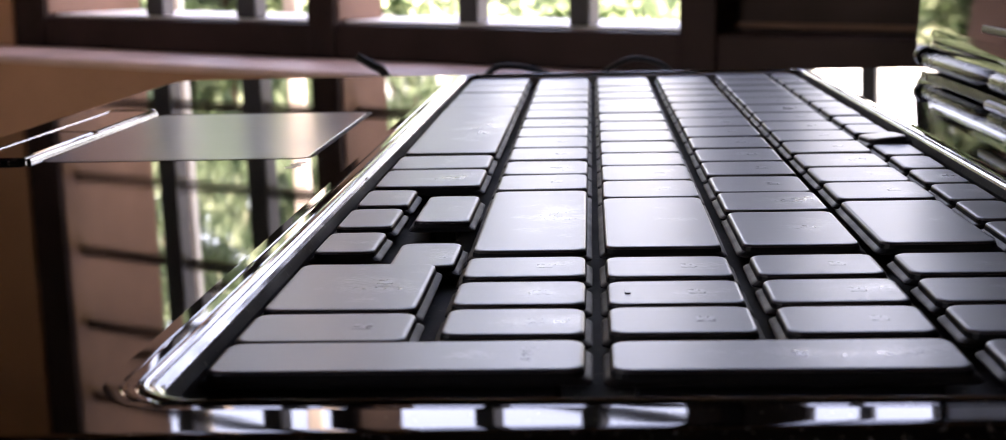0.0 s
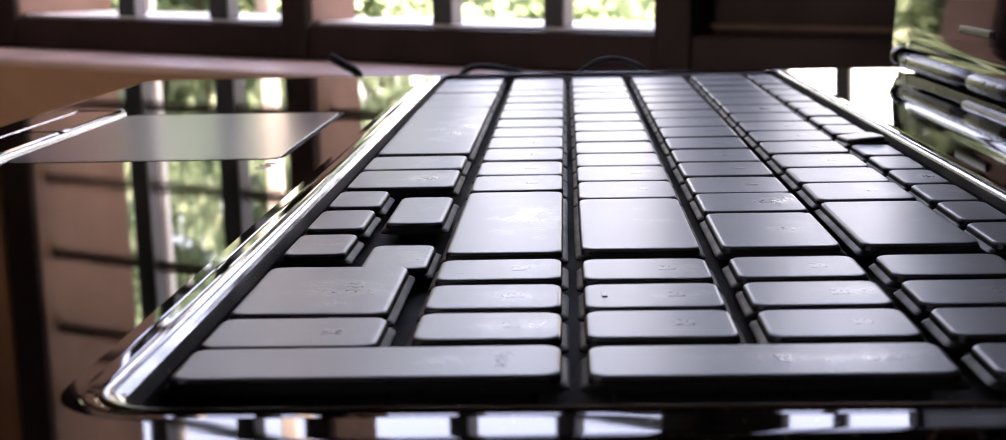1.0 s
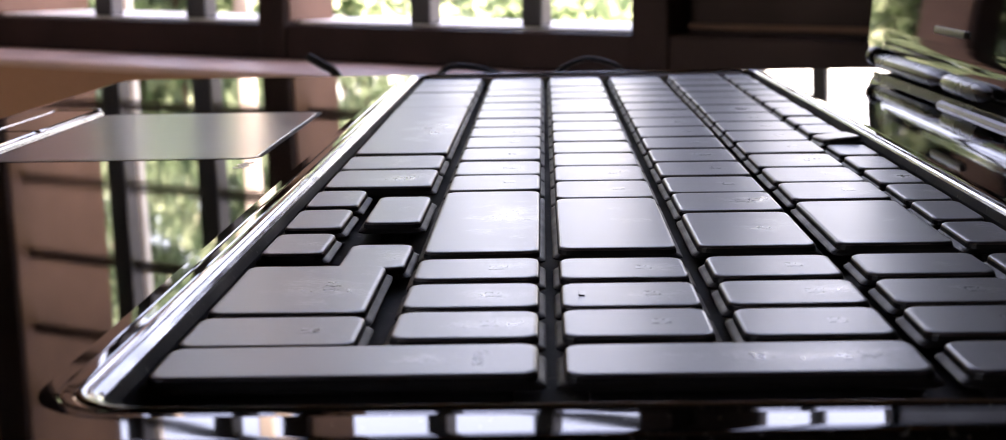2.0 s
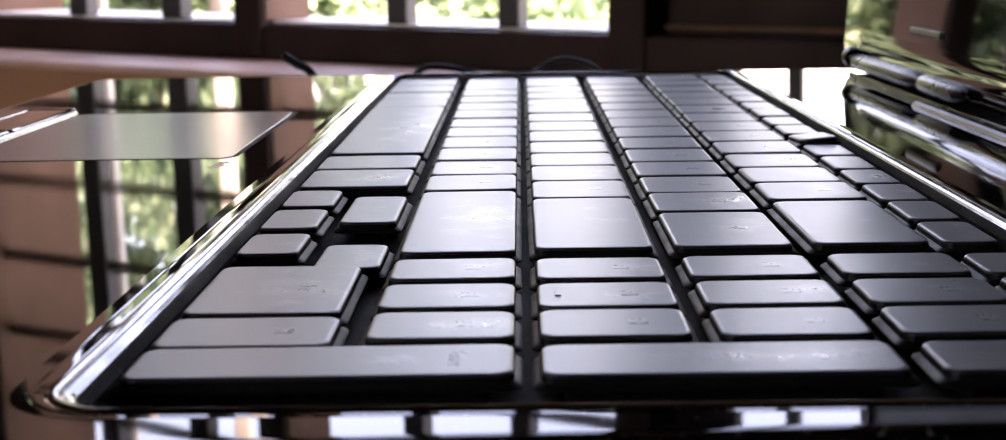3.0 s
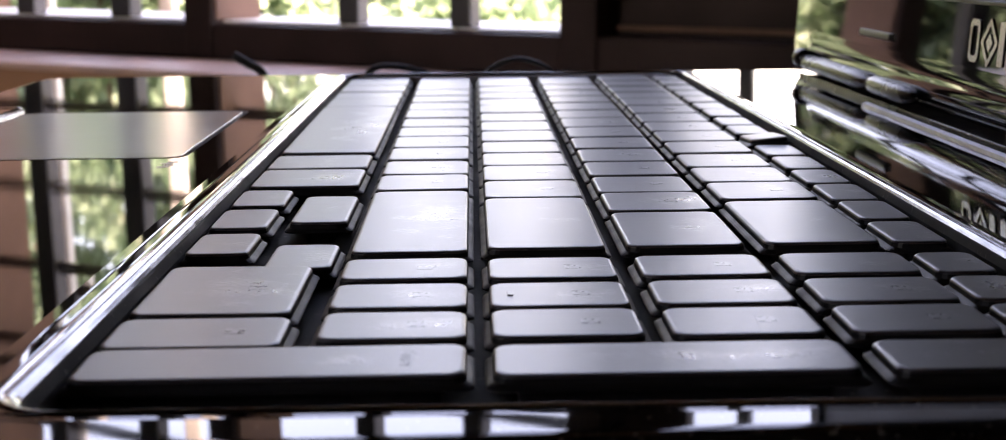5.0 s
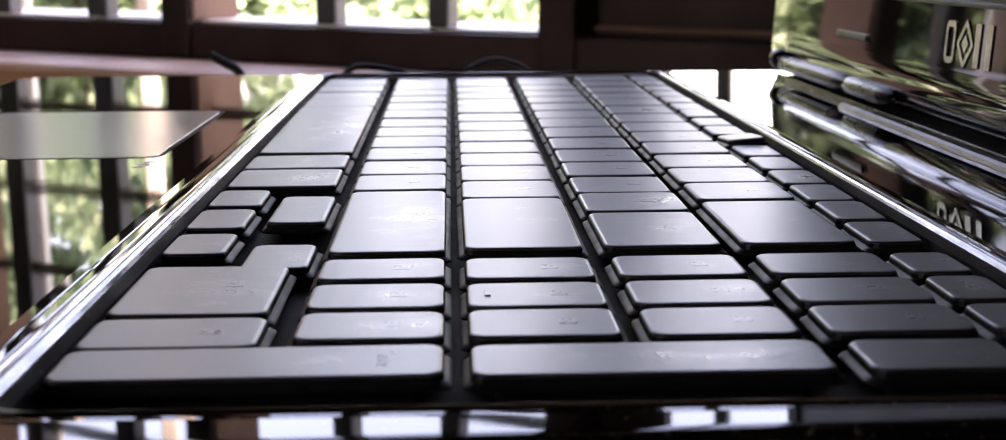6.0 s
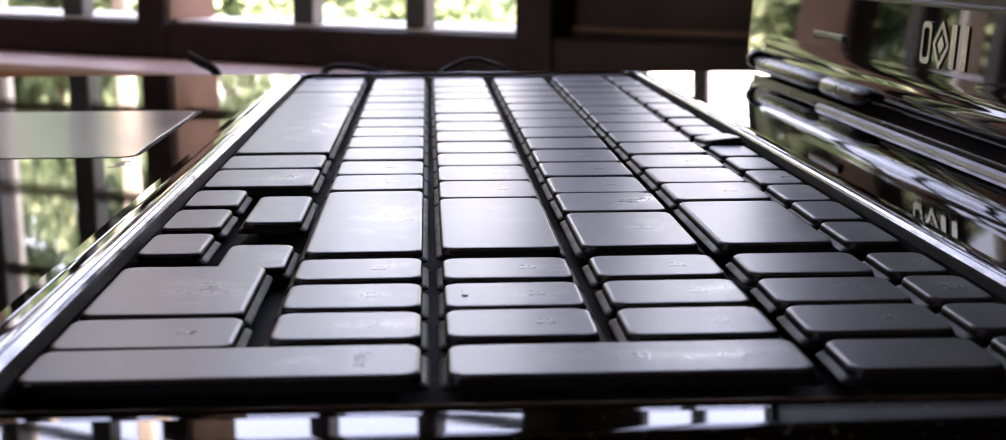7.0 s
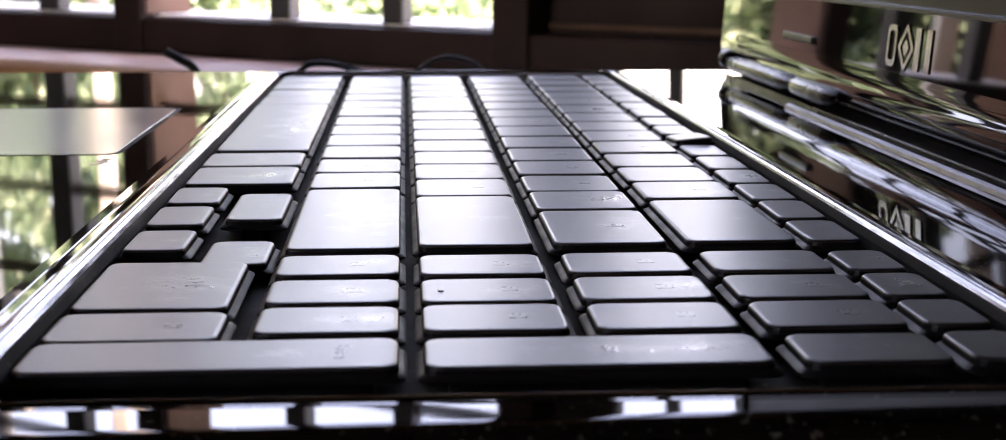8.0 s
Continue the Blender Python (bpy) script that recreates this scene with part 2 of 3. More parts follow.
FLOOR_Z, CEIL_Z, WALL = -0.8917, 2.0, 0.20
SILL_Z, HEAD_Z = -0.056, 1.30


def room_part(name, bm, mat, parent=None, label="", smooth=False):
    ob = part(name, bm, mat, parent, label, smooth)
    if parent is None:
        ob.matrix_world = ROOM
    return ob


def structure(name, bm, mat, label, category):
    return tagged(room_part(name, bm, mat), label, category, kind="structure")


X0, X1, Y0 = -2.6, 2.3, -4.2
A0, A1, B0, B1, C0, C1 = -0.616, -0.050, 0.0, 0.535, 0.584, 0.90
FR0, FR1 = A0 - 0.075, C1 + 0.075
# window wall round one long opening
bm = bmesh.new()


def add(bm, other):
    me = bpy.data.meshes.new("tmp")
    other.to_mesh(me)
    other.free()
    bm.from_mesh(me)
    bpy.data.meshes.remove(me)


add(bm, box(X0, FR0, 0, WALL, FLOOR_Z, CEIL_Z))
add(bm, box(FR1, X1, 0, WALL, FLOOR_Z, CEIL_Z))
add(bm, box(FR0, FR1, 0.006, WALL, FLOOR_Z, -0.1045))
add(bm, box(FR0 - 0.34, FR1 + 0.29, -0.165, -0.001, FLOOR_Z, -0.114))
add(bm, box(FR0, FR1, 0, WALL, HEAD_Z + 0.07, CEIL_Z))
structure("wall_north", bm, BROWN, "brown painted plaster wall round the window", "wall")
structure("wall_west", box(X0 - WALL, X0, Y0, WALL, FLOOR_Z, CEIL_Z), DIM_WALL, "unseen brown plaster wall, coloured dark for the dim room", "wall")
structure("wall_east", box(X1, X1 + WALL, Y0, WALL, FLOOR_Z, CEIL_Z), DIM_WALL, "unseen brown plaster wall, coloured dark for the dim room", "wall")
# unseen doorway, added to let some light onto the window wall
bm = box(X0, -0.6, Y0 - WALL, Y0, FLOOR_Z, CEIL_Z)
add(bm, box(0.6, X1, Y0 - WALL, Y0, FLOOR_Z, CEIL_Z))
add(bm, box(-0.6, 0.6, Y0 - WALL, Y0, 1.25, CEIL_Z))
structure("wall_south", bm, DIM_WALL, "unseen brown plaster wall, coloured dark, with an opening added for light", "wall")
structure("floor", box(X0 - WALL, X1 + WALL, Y0 - WALL, WALL, FLOOR_Z - 0.1, FLOOR_Z), FLOOR, "reddish tiled floor", "floor")
structure("ceiling", box(X0 - WALL, X1 + WALL, Y0 - WALL, WALL, CEIL_Z, CEIL_Z + 0.12), CEIL, "unseen boarded ceiling, coloured dark for the dim room", "ceiling")
structure("trim", box(FR0 - 0.35, FR1 + 0.3, -0.172, 0.005, -0.1135, -0.104, 0.003), SILL, "worn pinkish sill board under the window", "window sill")

window = tagged(thing("window_1", "brown wooden window with vertical and horizontal bars, coloured dark as backlit", "window", ROOM), kind="structure")
ZB = -0.104
for x0, x1 in ((FR0, A0), (A1, B0), (B1, C0), (C1, FR1)):
    part("frame_post", box(x0, x1, 0.005, 0.10, ZB, HEAD_Z, 0.005), SHADED_WOOD, window)
for x0, x1 in ((A0, A1), (B0, B1), (C0, C1)):
    part("bottom_rail", box(x0, x1, 0.008, 0.095, ZB, SILL_Z, 0.004), SHADED_WOOD, window)
    if x0 < C0:
        part("ledge_strip", box(x0 + 0.001, x1 - 0.001, 0.03, 0.20, SILL_Z + 0.001, SILL_Z + 0.004), WHITE, window, "pale lit inner sill of the window")
# thin boards added on the jamb faces; their lighter brown stands for daylight
for x0, x1, y0, y1 in ((A0 - 0.03, A0 + 0.001, 0.101, 0.205), (A0 + 0.0005, A0 + 0.004, 0.012, 0.10), (B0 + 0.0005, B0 + 0.004, 0.012, 0.104)):
    part("lit_jamb_face", box(x0, x1, y0, y1, SILL_Z + 0.005, HEAD_Z - 0.001, 0.001), LIT_WOOD, window, "brown jamb face of the window, coloured lighter as daylit wood")
part("top_rail", box(FR0, FR1, 0.004, 0.10, HEAD_Z, HEAD_Z + 0.07, 0.005), SHADED_WOOD, window)
for x0, x1 in ((-0.404, -0.366), (-0.211, -0.173), (0.194, 0.227), (0.367, 0.397)):
    part("upright_bar", box(x0, x1, 0.03, 0.055, SILL_Z + 0.004, HEAD_Z, 0.003), BAR, window)
part("upright_bar", box(0.725, 0.743, 0.086, 0.098, 0.071, HEAD_Z, 0.003), BAR, window)
for x0, x1 in ((A0, A1), (B0, B1), (C0, C1)):
    for k in range(10):
        z = 0.164 + 0.125 * k
        if z < HEAD_Z - 0.03:
            part("cross_bar", box(x0, x1, 0.036, 0.049, z - 0.008, z + 0.008, 0.002), SHADED_WOOD, window)
# the third light is closed below and beside its opening by boards in the backlit colour
part("panel", box(C0, C1, 0.06, 0.085, SILL_Z + 0.0003, 0.07, 0.001), SHADED_WOOD, window, "wooden lower panel of the window, coloured dark as backlit")
part("panel", box(C0, 0.672, 0.06, 0.085, 0.071, HEAD_Z, 0.004), SHADED_WOOD, window)
part("bead", box(C0, C1, 0.052, 0.06, SILL_Z + 0.005, SILL_Z + 0.012, 0.002), LIT_WOOD, window)

# ---- outside ----
tagged(link("ground", box(-60, 60, -60, 60, -1.35, -1.25), SOIL), "garden soil with low green growth", "ground", kind="structure")
rng = np.random.default_rng(7)


def leaves(centres, radii, count, size, mat, name, parent, flat=0.55):
    """Many small folded leaves, scattered through ellipsoid clumps."""
    verts, faces = [], []
    for c, r in zip(centres, radii):
        d = rng.normal(size=(count, 3))
        d /= np.linalg.norm(d, axis=1)[:, None]
        rad = rng.uniform(0.35, 1.05, (count, 1)) ** 0.6
        pos = np.array(c) + d * rad * np.array(r)
        for p, dd in zip(pos, d):
            ax = dd + rng.normal(size=3) * 0.8 + np.array((0, 0, -0.35))
            ax /= np.linalg.norm(ax)
            sd = np.cross(ax, rng.normal(size=3))
            sd /= np.linalg.norm(sd)
            up = np.cross(sd, ax)
            ln = size * rng.uniform(0.6, 1.5)
            w = ln * rng.uniform(0.22, 0.36)
            k = len(verts)
            verts += [p, p + ax * ln * 0.5 + sd * w + up * w * 0.4, p + ax * ln, p + ax * ln * 0.5 - sd * w + up * w * 0.4, p + ax * ln * 0.52]
            faces += [(k, k + 1, k + 4), (k + 1, k + 2, k + 4), (k + 2, k + 3, k + 4), (k + 3, k, k + 4)]
    me = bpy.data.meshes.new(name)
    me.from_pydata([tuple(v) for v in verts], [], faces)
    me.materials.append(mat)
    ob = new(name, me)
    ob.parent = parent
    return ob


def shrub(x, y, height, spread, mat, label, size=0.07, clumps=9, count=420):
    """x along the window wall, y outwards from it."""
    base = GARDEN @ Vector((x, y, -1.27))
    s = thing("shrub", label, "shrub", Matrix.Translation(base), "garden shrubs")
    centres, radii = [], []
    for k in range(clumps):
        a = 2.4 * k + rng.uniform(0, 1)
        h = height * (0.18 + 0.8 * (k + 0.5) / clumps)
        rr_ = spread * rng.uniform(0.3, 0.85) * (1.1 - 0.55 * h / height)
        centres.append((rr_ * math.cos(a), rr_ * math.sin(a), h))
        q = spread * rng.uniform(0.35, 0.55)
        radii.append((q, q, q * 0.75))
    for k, c in enumerate(centres):
        tube(smooth_line([(0.02 * math.cos(k), 0.02 * math.sin(k), 0), (c[0] * 0.35, c[1] * 0.35, c[2] * 0.5), c], 8), 0.011, "stem", BARK, s, 6)
    leaves(centres, radii, count, size, mat, "crown", s)
    return s


GREEN, SUNNY = "green leafy garden shrub outside the window", "yellow-green leafy shrub in bright sun"
for x, y, h, sp in ((-6.6, 3.6, 3.0, 0.8), (-5.9, 2.6, 2.7, 0.7), (-5.2, 3.4, 3.0, 0.75), (-4.6, 2.3, 2.5, 0.65), (-4.2, 3.2, 2.9, 0.7), (-3.6, 2.4, 2.3, 0.6), (-3.3, 3.4, 2.6, 0.7), (-3.0, 2.7, 2.0, 0.55),
                    (-7.6, 4.8, 3.4, 1.0), (-5.6, 5.0, 3.4, 1.0), (-4.0, 5.0, 3.2, 0.9)):
    shrub(x, y, h, sp, LEAF, GREEN, 0.08, 11, 520)
for x, y, h, sp in ((-2.5, 3.1, 1.55, 0.5), (-2.1, 2.5, 1.36, 0.45), (-1.6, 3.0, 1.42, 0.5), (-1.2, 2.4, 1.28, 0.45), (-0.75, 3.0, 1.36, 0.5), (-2.6, 4.6, 1.6, 0.7), (-1.4, 4.6, 1.5, 0.7)):
    shrub(x, y, h, sp, LEAF_YELLOW, SUNNY, 0.07, 9, 420)


def pole(x, y, w, top):
    p = thing("post", "slim white painted post outside the window", "post", Matrix.Translation((x, y, -1.25)), "white posts")
    part("shaft", box(-w, w, -w, w, 0.0, top + 1.25, 0.004), POST, p)
    part("foot", box(-w - 0.02, w + 0.02, -w - 0.02, w + 0.02, 0.0, 0.12, 0.004), POST, p)


pole(-0.667, 2.2, 0.017, 1.6)
pole(-0.473, 2.2, 0.0128, 1.6)

# ---- table and cables ----
GROUND_Z = -0.78
tb = thing("side_table", "dark brown wooden table under the laptop", "table", Matrix.Translation((0.05, 0.16, GROUND_Z)))
TT = -0.0335
part("tabletop", box(-0.24, 0.28, -0.33, 0.40, TT - 0.03 - GROUND_Z, TT - GROUND_Z, 0.006), TABLE, tb)
for x in (-0.19, 0.23):
    for y in (-0.28, 0.35):
        part("leg", box(x - 0.022, x + 0.022, y - 0.022, y + 0.022, 0.0, TT - 0.031 - GROUND_Z, 0.004), TABLE, tb)
    part("apron", box(x - 0.009, x + 0.009, -0.257, 0.327, TT - 0.10 - GROUND_Z, TT - 0.031 - GROUND_Z), TABLE, tb)


def cable(ctrl, radius, label):
    c = thing("cable", label, "cable", Matrix.Translation(ctrl[0]))
    o = Vector(ctrl[0])
    tube([p - o for p in smooth_line(ctrl, 48)], radius, "cord", RUBBER, c)
    return c


# ---- the laptop, in millimetres from the gap between its fourth and fifth key rows ----
laptop = thing("laptop", "open black laptop with glossy palm rest on a dark table", "laptop", DECK)
DX0, DX1, DY0, DY1 = -139.0, 112.0, -86.0, 293.0
WX0, WX1, WY0, WY1 = -39.6, 65.5, -74.8, 286.8
RL, RR_, RN, RF = 7.0, 4.5, 3.2, 4.0


def at_z(pts, z):
    return [(x * MM, y * MM, z * MM) for x, y in pts]


def dense(pts):
    """Two more points on each long side, close to the corners, so that the rounding stays in the corners."""
    out = []
    for (xa, ya), (xb, yb) in zip(pts, pts[1:] + pts[:1]):
        out.append((xa, ya))
        d = math.hypot(xb - xa, yb - ya)
        if d > 20:
            for f in (0.8 / d, 1 - 0.8 / d):
                out.append((xa + (xb - xa) * f, ya + (yb - ya) * f))
    return out


def outer(d):
    # the near edge runs a little askew
    return [(x, y + 0.045 * (x - 5) if y < 0 else y) for x, y in dense(rr(DX0 + d, DX1 - d, DY0 + d, DY1 - d, 12 - d, 8))]


def well(f, r=5.0):
    return dense(rr(WX0 - RL * f, WX1 + RR_ * f, WY0 - RN * f, WY1 + RF * f, r + 4.5 * f, 8))


# glossy deck: from the trim's outer line to the rolled edge
deck = part("deck", rings([at_z(well(0.9), -2.0), at_z(well(0.9), 1.0), at_z(outer(3.6), 1.0), at_z(outer(3.0), 0.97), at_z(outer(2.3), 0.85), at_z(outer(1.5), 0.55), at_z(outer(0.8), 0.0), at_z(outer(0.3), -0.8), at_z(outer(0.0), -2.2), at_z(outer(0.3), -9.0)], False, False), GLOSS, laptop, "glossy black palm rest and deck")
for p in deck.data.polygons:
    p.use_smooth = p.center.z < 0.00099
part("base", rings([at_z(outer(0.6), -9.2), at_z(outer(0.6), -14), at_z(outer(3), -24), at_z(outer(8), -28)]), WELL, laptop, "matte black underside")
for x in (-115, 90):
    for y in (-60, 270):
        part("foot", box((x - 9) * MM, (x + 9) * MM, (y - 6) * MM, (y + 6) * MM, TT - 0.01274 * x * MM, -0.0279, 0.001), RUBBER, laptop)
part("keyboard_tray", slab(WX0 - 1.5, WX1 + 1.5, WY0 - 1.2, WY1 + 1.2, -6.0, -3.5, 5, 0.2), WELL, laptop, "black tray under the keys")
edge_in = ((0.0, -4.0), (0.02, -0.6), (0.1, 0.35), (0.14, 0.62))
band = ((0.14, 0.6), (0.2, 0.95), (0.27, 1.2), (0.275, 1.1), (0.3, 1.1), (0.305, 1.24), (0.36, 1.34), (0.42, 1.38), (0.47, 1.34), (0.5, 1.1))
edge_out = ((0.5, 1.0), (0.55, 1.1), (0.68, 1.12), (0.7, 1.02), (0.74, 1.02), (0.77, 1.08), (1.0, 1.03), (0.97, -1.5))
for nm, pr, mt, lb in (("trim_inner_edge", edge_in, WELL, ""), ("keyboard_trim", band, CHROME, "polished silver trim round the keyboard"), ("trim_outer_edge", edge_out, GLOSS, "")):
    part(nm, rings([at_z(well(f), z) for f, z in pr], False, False), mt, laptop, lb)

# a low rim closes the keyboard's far end; its silver stands for the window's sheen
rim_loops = []
for y, z in ((286.2, -2.5), (286.4, 0.2), (287.2, 0.55), (288.6, 0.8), (290.4, 0.95), (291.8, 0.9), (292.6, 0.3)):
    rim_loops.append([(-0.040, y * MM, z * MM), (0.0665, y * MM, z * MM), (0.0665, y * MM, -0.0030), (-0.040, y * MM, -0.0030)])
part("end_rim", rings(rim_loops), BRUSHED, laptop, "low rim at the end of the keyboard, silver for its reflected sheen")

U = 19.05
ROWS_X = {6: (-38.8, -20.4), 5: (-16.9, -1.5), 4: (1.4, 17.1), 3: (20.3, 36.0), 2: (39.1, 54.6), 1: (56.7, 64.0)}
meshes = {}


def key_mesh(w, h):
    """A low key cap on its post: flared skirt with a lip, softened edge, rounded corners; its top's near corner at the origin. Shared between alike keys."""
    q = (round(w, 1), round(h, 1))
    if q not in meshes:
        def cap(dx, dy, r, z):
            return at_z(rr(-dx, w + dx, -dy, h + dy, r, 4), z)

        bm = rings([cap(-2.2, -2.2, 0.8, -3.6), cap(-2.2, -2.2, 0.8, -1.9), cap(0.8, 0.3, 1.4, -1.7), cap(0.98, 0.45, 1.5, -1.6), cap(0.95, 0.43, 1.5, -1.42), cap(0.7, 0.3, 1.6, -1.22),
                    cap(0.22, 0.16, 1.7, -0.95), cap(0.13, 0.08, 1.7, -0.4), cap(0.03, 0.02, 1.75, -0.16), cap(-0.12, -0.12, 1.7, -0.05), cap(-0.4, -0.4, 1.5, 0.0)], False, True)
        bmesh.ops.recalc_face_normals(bm, faces=bm.faces[:])
        me = bpy.data.meshes.new("key")
        bm.to_mesh(me)
        bm.free()
        me.materials.append(KEY)
        me.materials.append(SHADED_SIDE)
        # faces below the soft edge take the shaded colour
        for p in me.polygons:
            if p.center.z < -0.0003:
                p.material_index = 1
        meshes[q] = me
    return meshes[q]


krng = random.Random(3)


def key(x0, x1, y0, y1, z=0.0, tilt=(0, 0), legend=None, label=""):
    ob = new("key", key_mesh(x1 - x0, y1 - y0))
    ob.parent = laptop
    ob.matrix_local = pose(x0 * MM, y0 * MM, (z + krng.uniform(-0.08, 0.08)) * MM, tilt[0] + krng.uniform(-0.25, 0.25), tilt[1] + krng.uniform(-0.25, 0.25), krng.uniform(-0.12, 0.12))
    if label:
        ob["label"] = label
    if legend:
        text(legend, ob, x1 - x0, y1 - y0)
    return ob


glyphs = {}


def text(s, parent, w, h):
    """The key's print, read from the front edge of the laptop; it lies on the cap."""
    if s not in ("+", "-", "Enter"):
        # print too faint to read: a short plain bar
        part("legend", box((w - 6.2) * MM, (w - 4.2) * MM, (h * 0.5 - 1.1) * MM, (h * 0.5 + 1.1) * MM, -0.00004, 0.00002), LEGEND, parent)
        return
    if s not in glyphs:
        cu = bpy.data.curves.new("legend", "FONT")
        cu.body, cu.size, cu.extrude, cu.align_x = s, (0.0042 if len(s) == 1 else 0.0026), 0.00003, "CENTER"
        tmp = new("legend", cu)
        glyphs[s] = bpy.data.meshes.new_from_object(tmp.evaluated_get(bpy.context.evaluated_depsgraph_get()))
        bpy.data.objects.remove(tmp)
        glyphs[s].materials.clear()
        glyphs[s].materials.append(LEGEND)
    ob = new("legend", glyphs[s])
    ob.parent = parent
    ob.matrix_local = pose((w - 6.3) * MM, (h * 0.5) * MM, -0.00001, 0, 0, -90)


def row(n, y, widths, legends, gap=1.6):
    x0, x1 = ROWS_X[n]
    for i, wd in enumerate(widths):
        key(x0, x1, y, y + wd * U - gap, legend=legends[i] if i < len(legends) else None)
        y += wd * U


row(5, -1.5, [2.75 + 1.5 / U] + [1] * 10 + [2.2], [None, "/", ".", ",", "M", "N", "B", "V", "C", "X", "Z"])
row(4, 0, [2.25] + [1] * 11 + [1.72], [None, "'", ";", "L", "K", "J", "H", "G", "F", "D", "S", "A"])
row(3, 0.3, [1.48] + [1] * 12 + [1.5], ["\\", "]", "[", "P", "O", "I", "U", "Y", "T", "R", "E", "W", "Q"])
row(2, 0.8, [1.96] + [1] * 13, [None, "=", "-", "0", "9", "8", "7", "6", "5", "4", "3", "2", "1"])
fx0, fx1 = ROWS_X[1]
for i in range(16):
    y = 1.0 + 17.85 * i
    if i == 6:
        key(fx0, fx1, y, y + 16.1, z=0.9, tilt=(-3.5, -5), label="loose black key standing up from its row")
    else:
        key(fx0, fx1, y, y + 16.1)
bx0, bx1 = ROWS_X[6]
for y0, y1 in ((58.0, 78.3), (80.2, 97.8), (103.0, 193.2), (195.0, 216.4), (218.2, 236.6), (238.4, 259.2), (261.0, 286.5)):
    key(bx0, bx1, y0, y1)
for y0, y1 in ((-1.5, 13.6), (17.6, 34.3), (38.2, 54.0)):
    key(-39.0, -30.8, y0, y1)
key(-27.7, -19.4, 21.6, 46.0)
key(-27.7, -19.2, -8.0, 8.0, z=-0.7)
# number pad
C4, C3, C2, C1_ = (-62.4, -51.2), (-48.0, -36.0), (-34.0, -21.6), (-18.9, -6.4)
key(-38.9, -1.5, *C4, legend="Enter")
key(1.4, 36.2, *C4, legend="+")
key(39.6, 54.6, *C4, legend="-")
key(-38.9, -20.6, -50.2, -37.6, legend=".")
key(-38.9, -21.2, -35.4, -9.2, legend="0")
for x0, x1, names in ((*ROWS_X[5], "321"), (*ROWS_X[4], "654"), (*ROWS_X[3], "987"), (*ROWS_X[2], "*/ ")):
    for (y0, y1), s in zip((C3, C2, C1_), names):
        k = key(x0, x1, y0, y1, legend=s.strip() or None)
        if s == "5":
            part("bump", box(1.9 * MM, 2.6 * MM, 5.2 * MM, 7.6 * MM, -0.0001, 0.00014, 0.00005), KEY, k)
for y0, y1 in (C4, C3, C2, C1_):
    key(fx0, fx1, y0, y1)

# touchpad and its buttons
part("touchpad", slab(-110.5, -57.0, 89.5, 176.0, 0.9, 1.12, 3.0, 0.1), PAD, laptop, "matte grey touchpad")
part("touchpad_border", rings([at_z(rr(-111.1, -55.7, 89.0, 178.4, 3.9, 4), 1.0), at_z(rr(-111.0, -55.8, 89.1, 178.3, 3.8, 4), 1.07), at_z(rr(-110.7, -56.7, 89.4, 176.3, 3.2, 4), 1.07), at_z(rr(-110.6, -56.8, 89.5, 176.2, 3, 4), 1.0)], False, False), WELL, laptop)
part("touchpad_strip", slab(-113.4, -112.1, 88.5, 180.0, 0.9, 1.8, 0.5, 0.4), CHROME, laptop, "thin silver strip")
for y0, y1 in ((89.0, 134.0), (134.6, 180.0)):
    part("touchpad_button", slab(-124.6, -113.6, y0, y1, 0.9, 2.0, 1.5, 0.7), GLOSS, laptop)
part("button_strip", slab(-126.2, -124.9, 86.0, 183.5, 0.9, 1.9, 0.5, 0.4), CHROME, laptop)
part("button_end", slab(-125.5, -113.6, 180.6, 184.0, 0.9, 2.2, 1.2, 0.6), CHROME, laptop)
for k in range(4):
    part("print_bar", box((-58.5 + 0.8 * (k % 2)) * MM, (-56.4 + 0.6 * (k % 2)) * MM, (76 + 2.2 * k) * MM, (77.6 + 2.2 * k) * MM, 0.00098, 0.00104), LEGEND, laptop)

# rear strip, hinges and lid
part("hinge_trough", box(99.2 * MM, 111.0 * MM, -70 * MM, 262 * MM, 0.00101, 0.0016, 0.0002), WELL, laptop, "dark trough before the hinge")
part("trough_lip", slab(99.0, 99.9, -70, 262, 0.9, 2.3, 0.4, 0.3), HINGE, laptop)
part("rear_strip", slab(94.8, 97.2, -66, 171, 0.9, 2.2, 1.15, 1.1), BRUSHED, laptop, "satin silver strip before the hinge")


def barrel(y0, y1, x=101.0, z=2.9, r=2.5):
    t = min(16.0, 0.25 * (y1 - y0))
    prof = ((y0, 0.12), (y0 + 0.25 * t, 0.5), (y0 + 0.6 * t, 0.85), (y0 + t, 1.0), (y1 - 2, 1.0), (y1 - 1.2, 0.97), (y1 - 0.3, 0.8), (y1, 0.5))
    return rings([[((x + r * f * math.cos(2 * math.pi * k / 28)) * MM, y * MM, (z + r * f * math.sin(2 * math.pi * k / 28)) * MM) for k in range(28)] for y, f in prof])


for y0, y1, z, r in ((257.0, 266.0, 6.6, 2.9), (180.6, 256.4, 5.6, 2.3), (141.0, 180.0, 5.6, 2.3), (-38.0, 20.0, 5.6, 2.3), (-50.0, -38.6, 6.6, 2.9)):
    part("hinge", barrel(y0, y1, 100.2, z, r), HINGE, laptop, "glossy black hinge barrel", True)
lid = new("lid")
lid.parent = laptop
lid.matrix_local = pose(0.1025, 0, 0.002, 0, 4.4, 0)
lid["label"] = "glossy black screen lid standing open"
lid.empty_display_size = 0.02


def yz(loop, x):
    return [(x * MM, y * MM, z * MM) for y, z in loop]


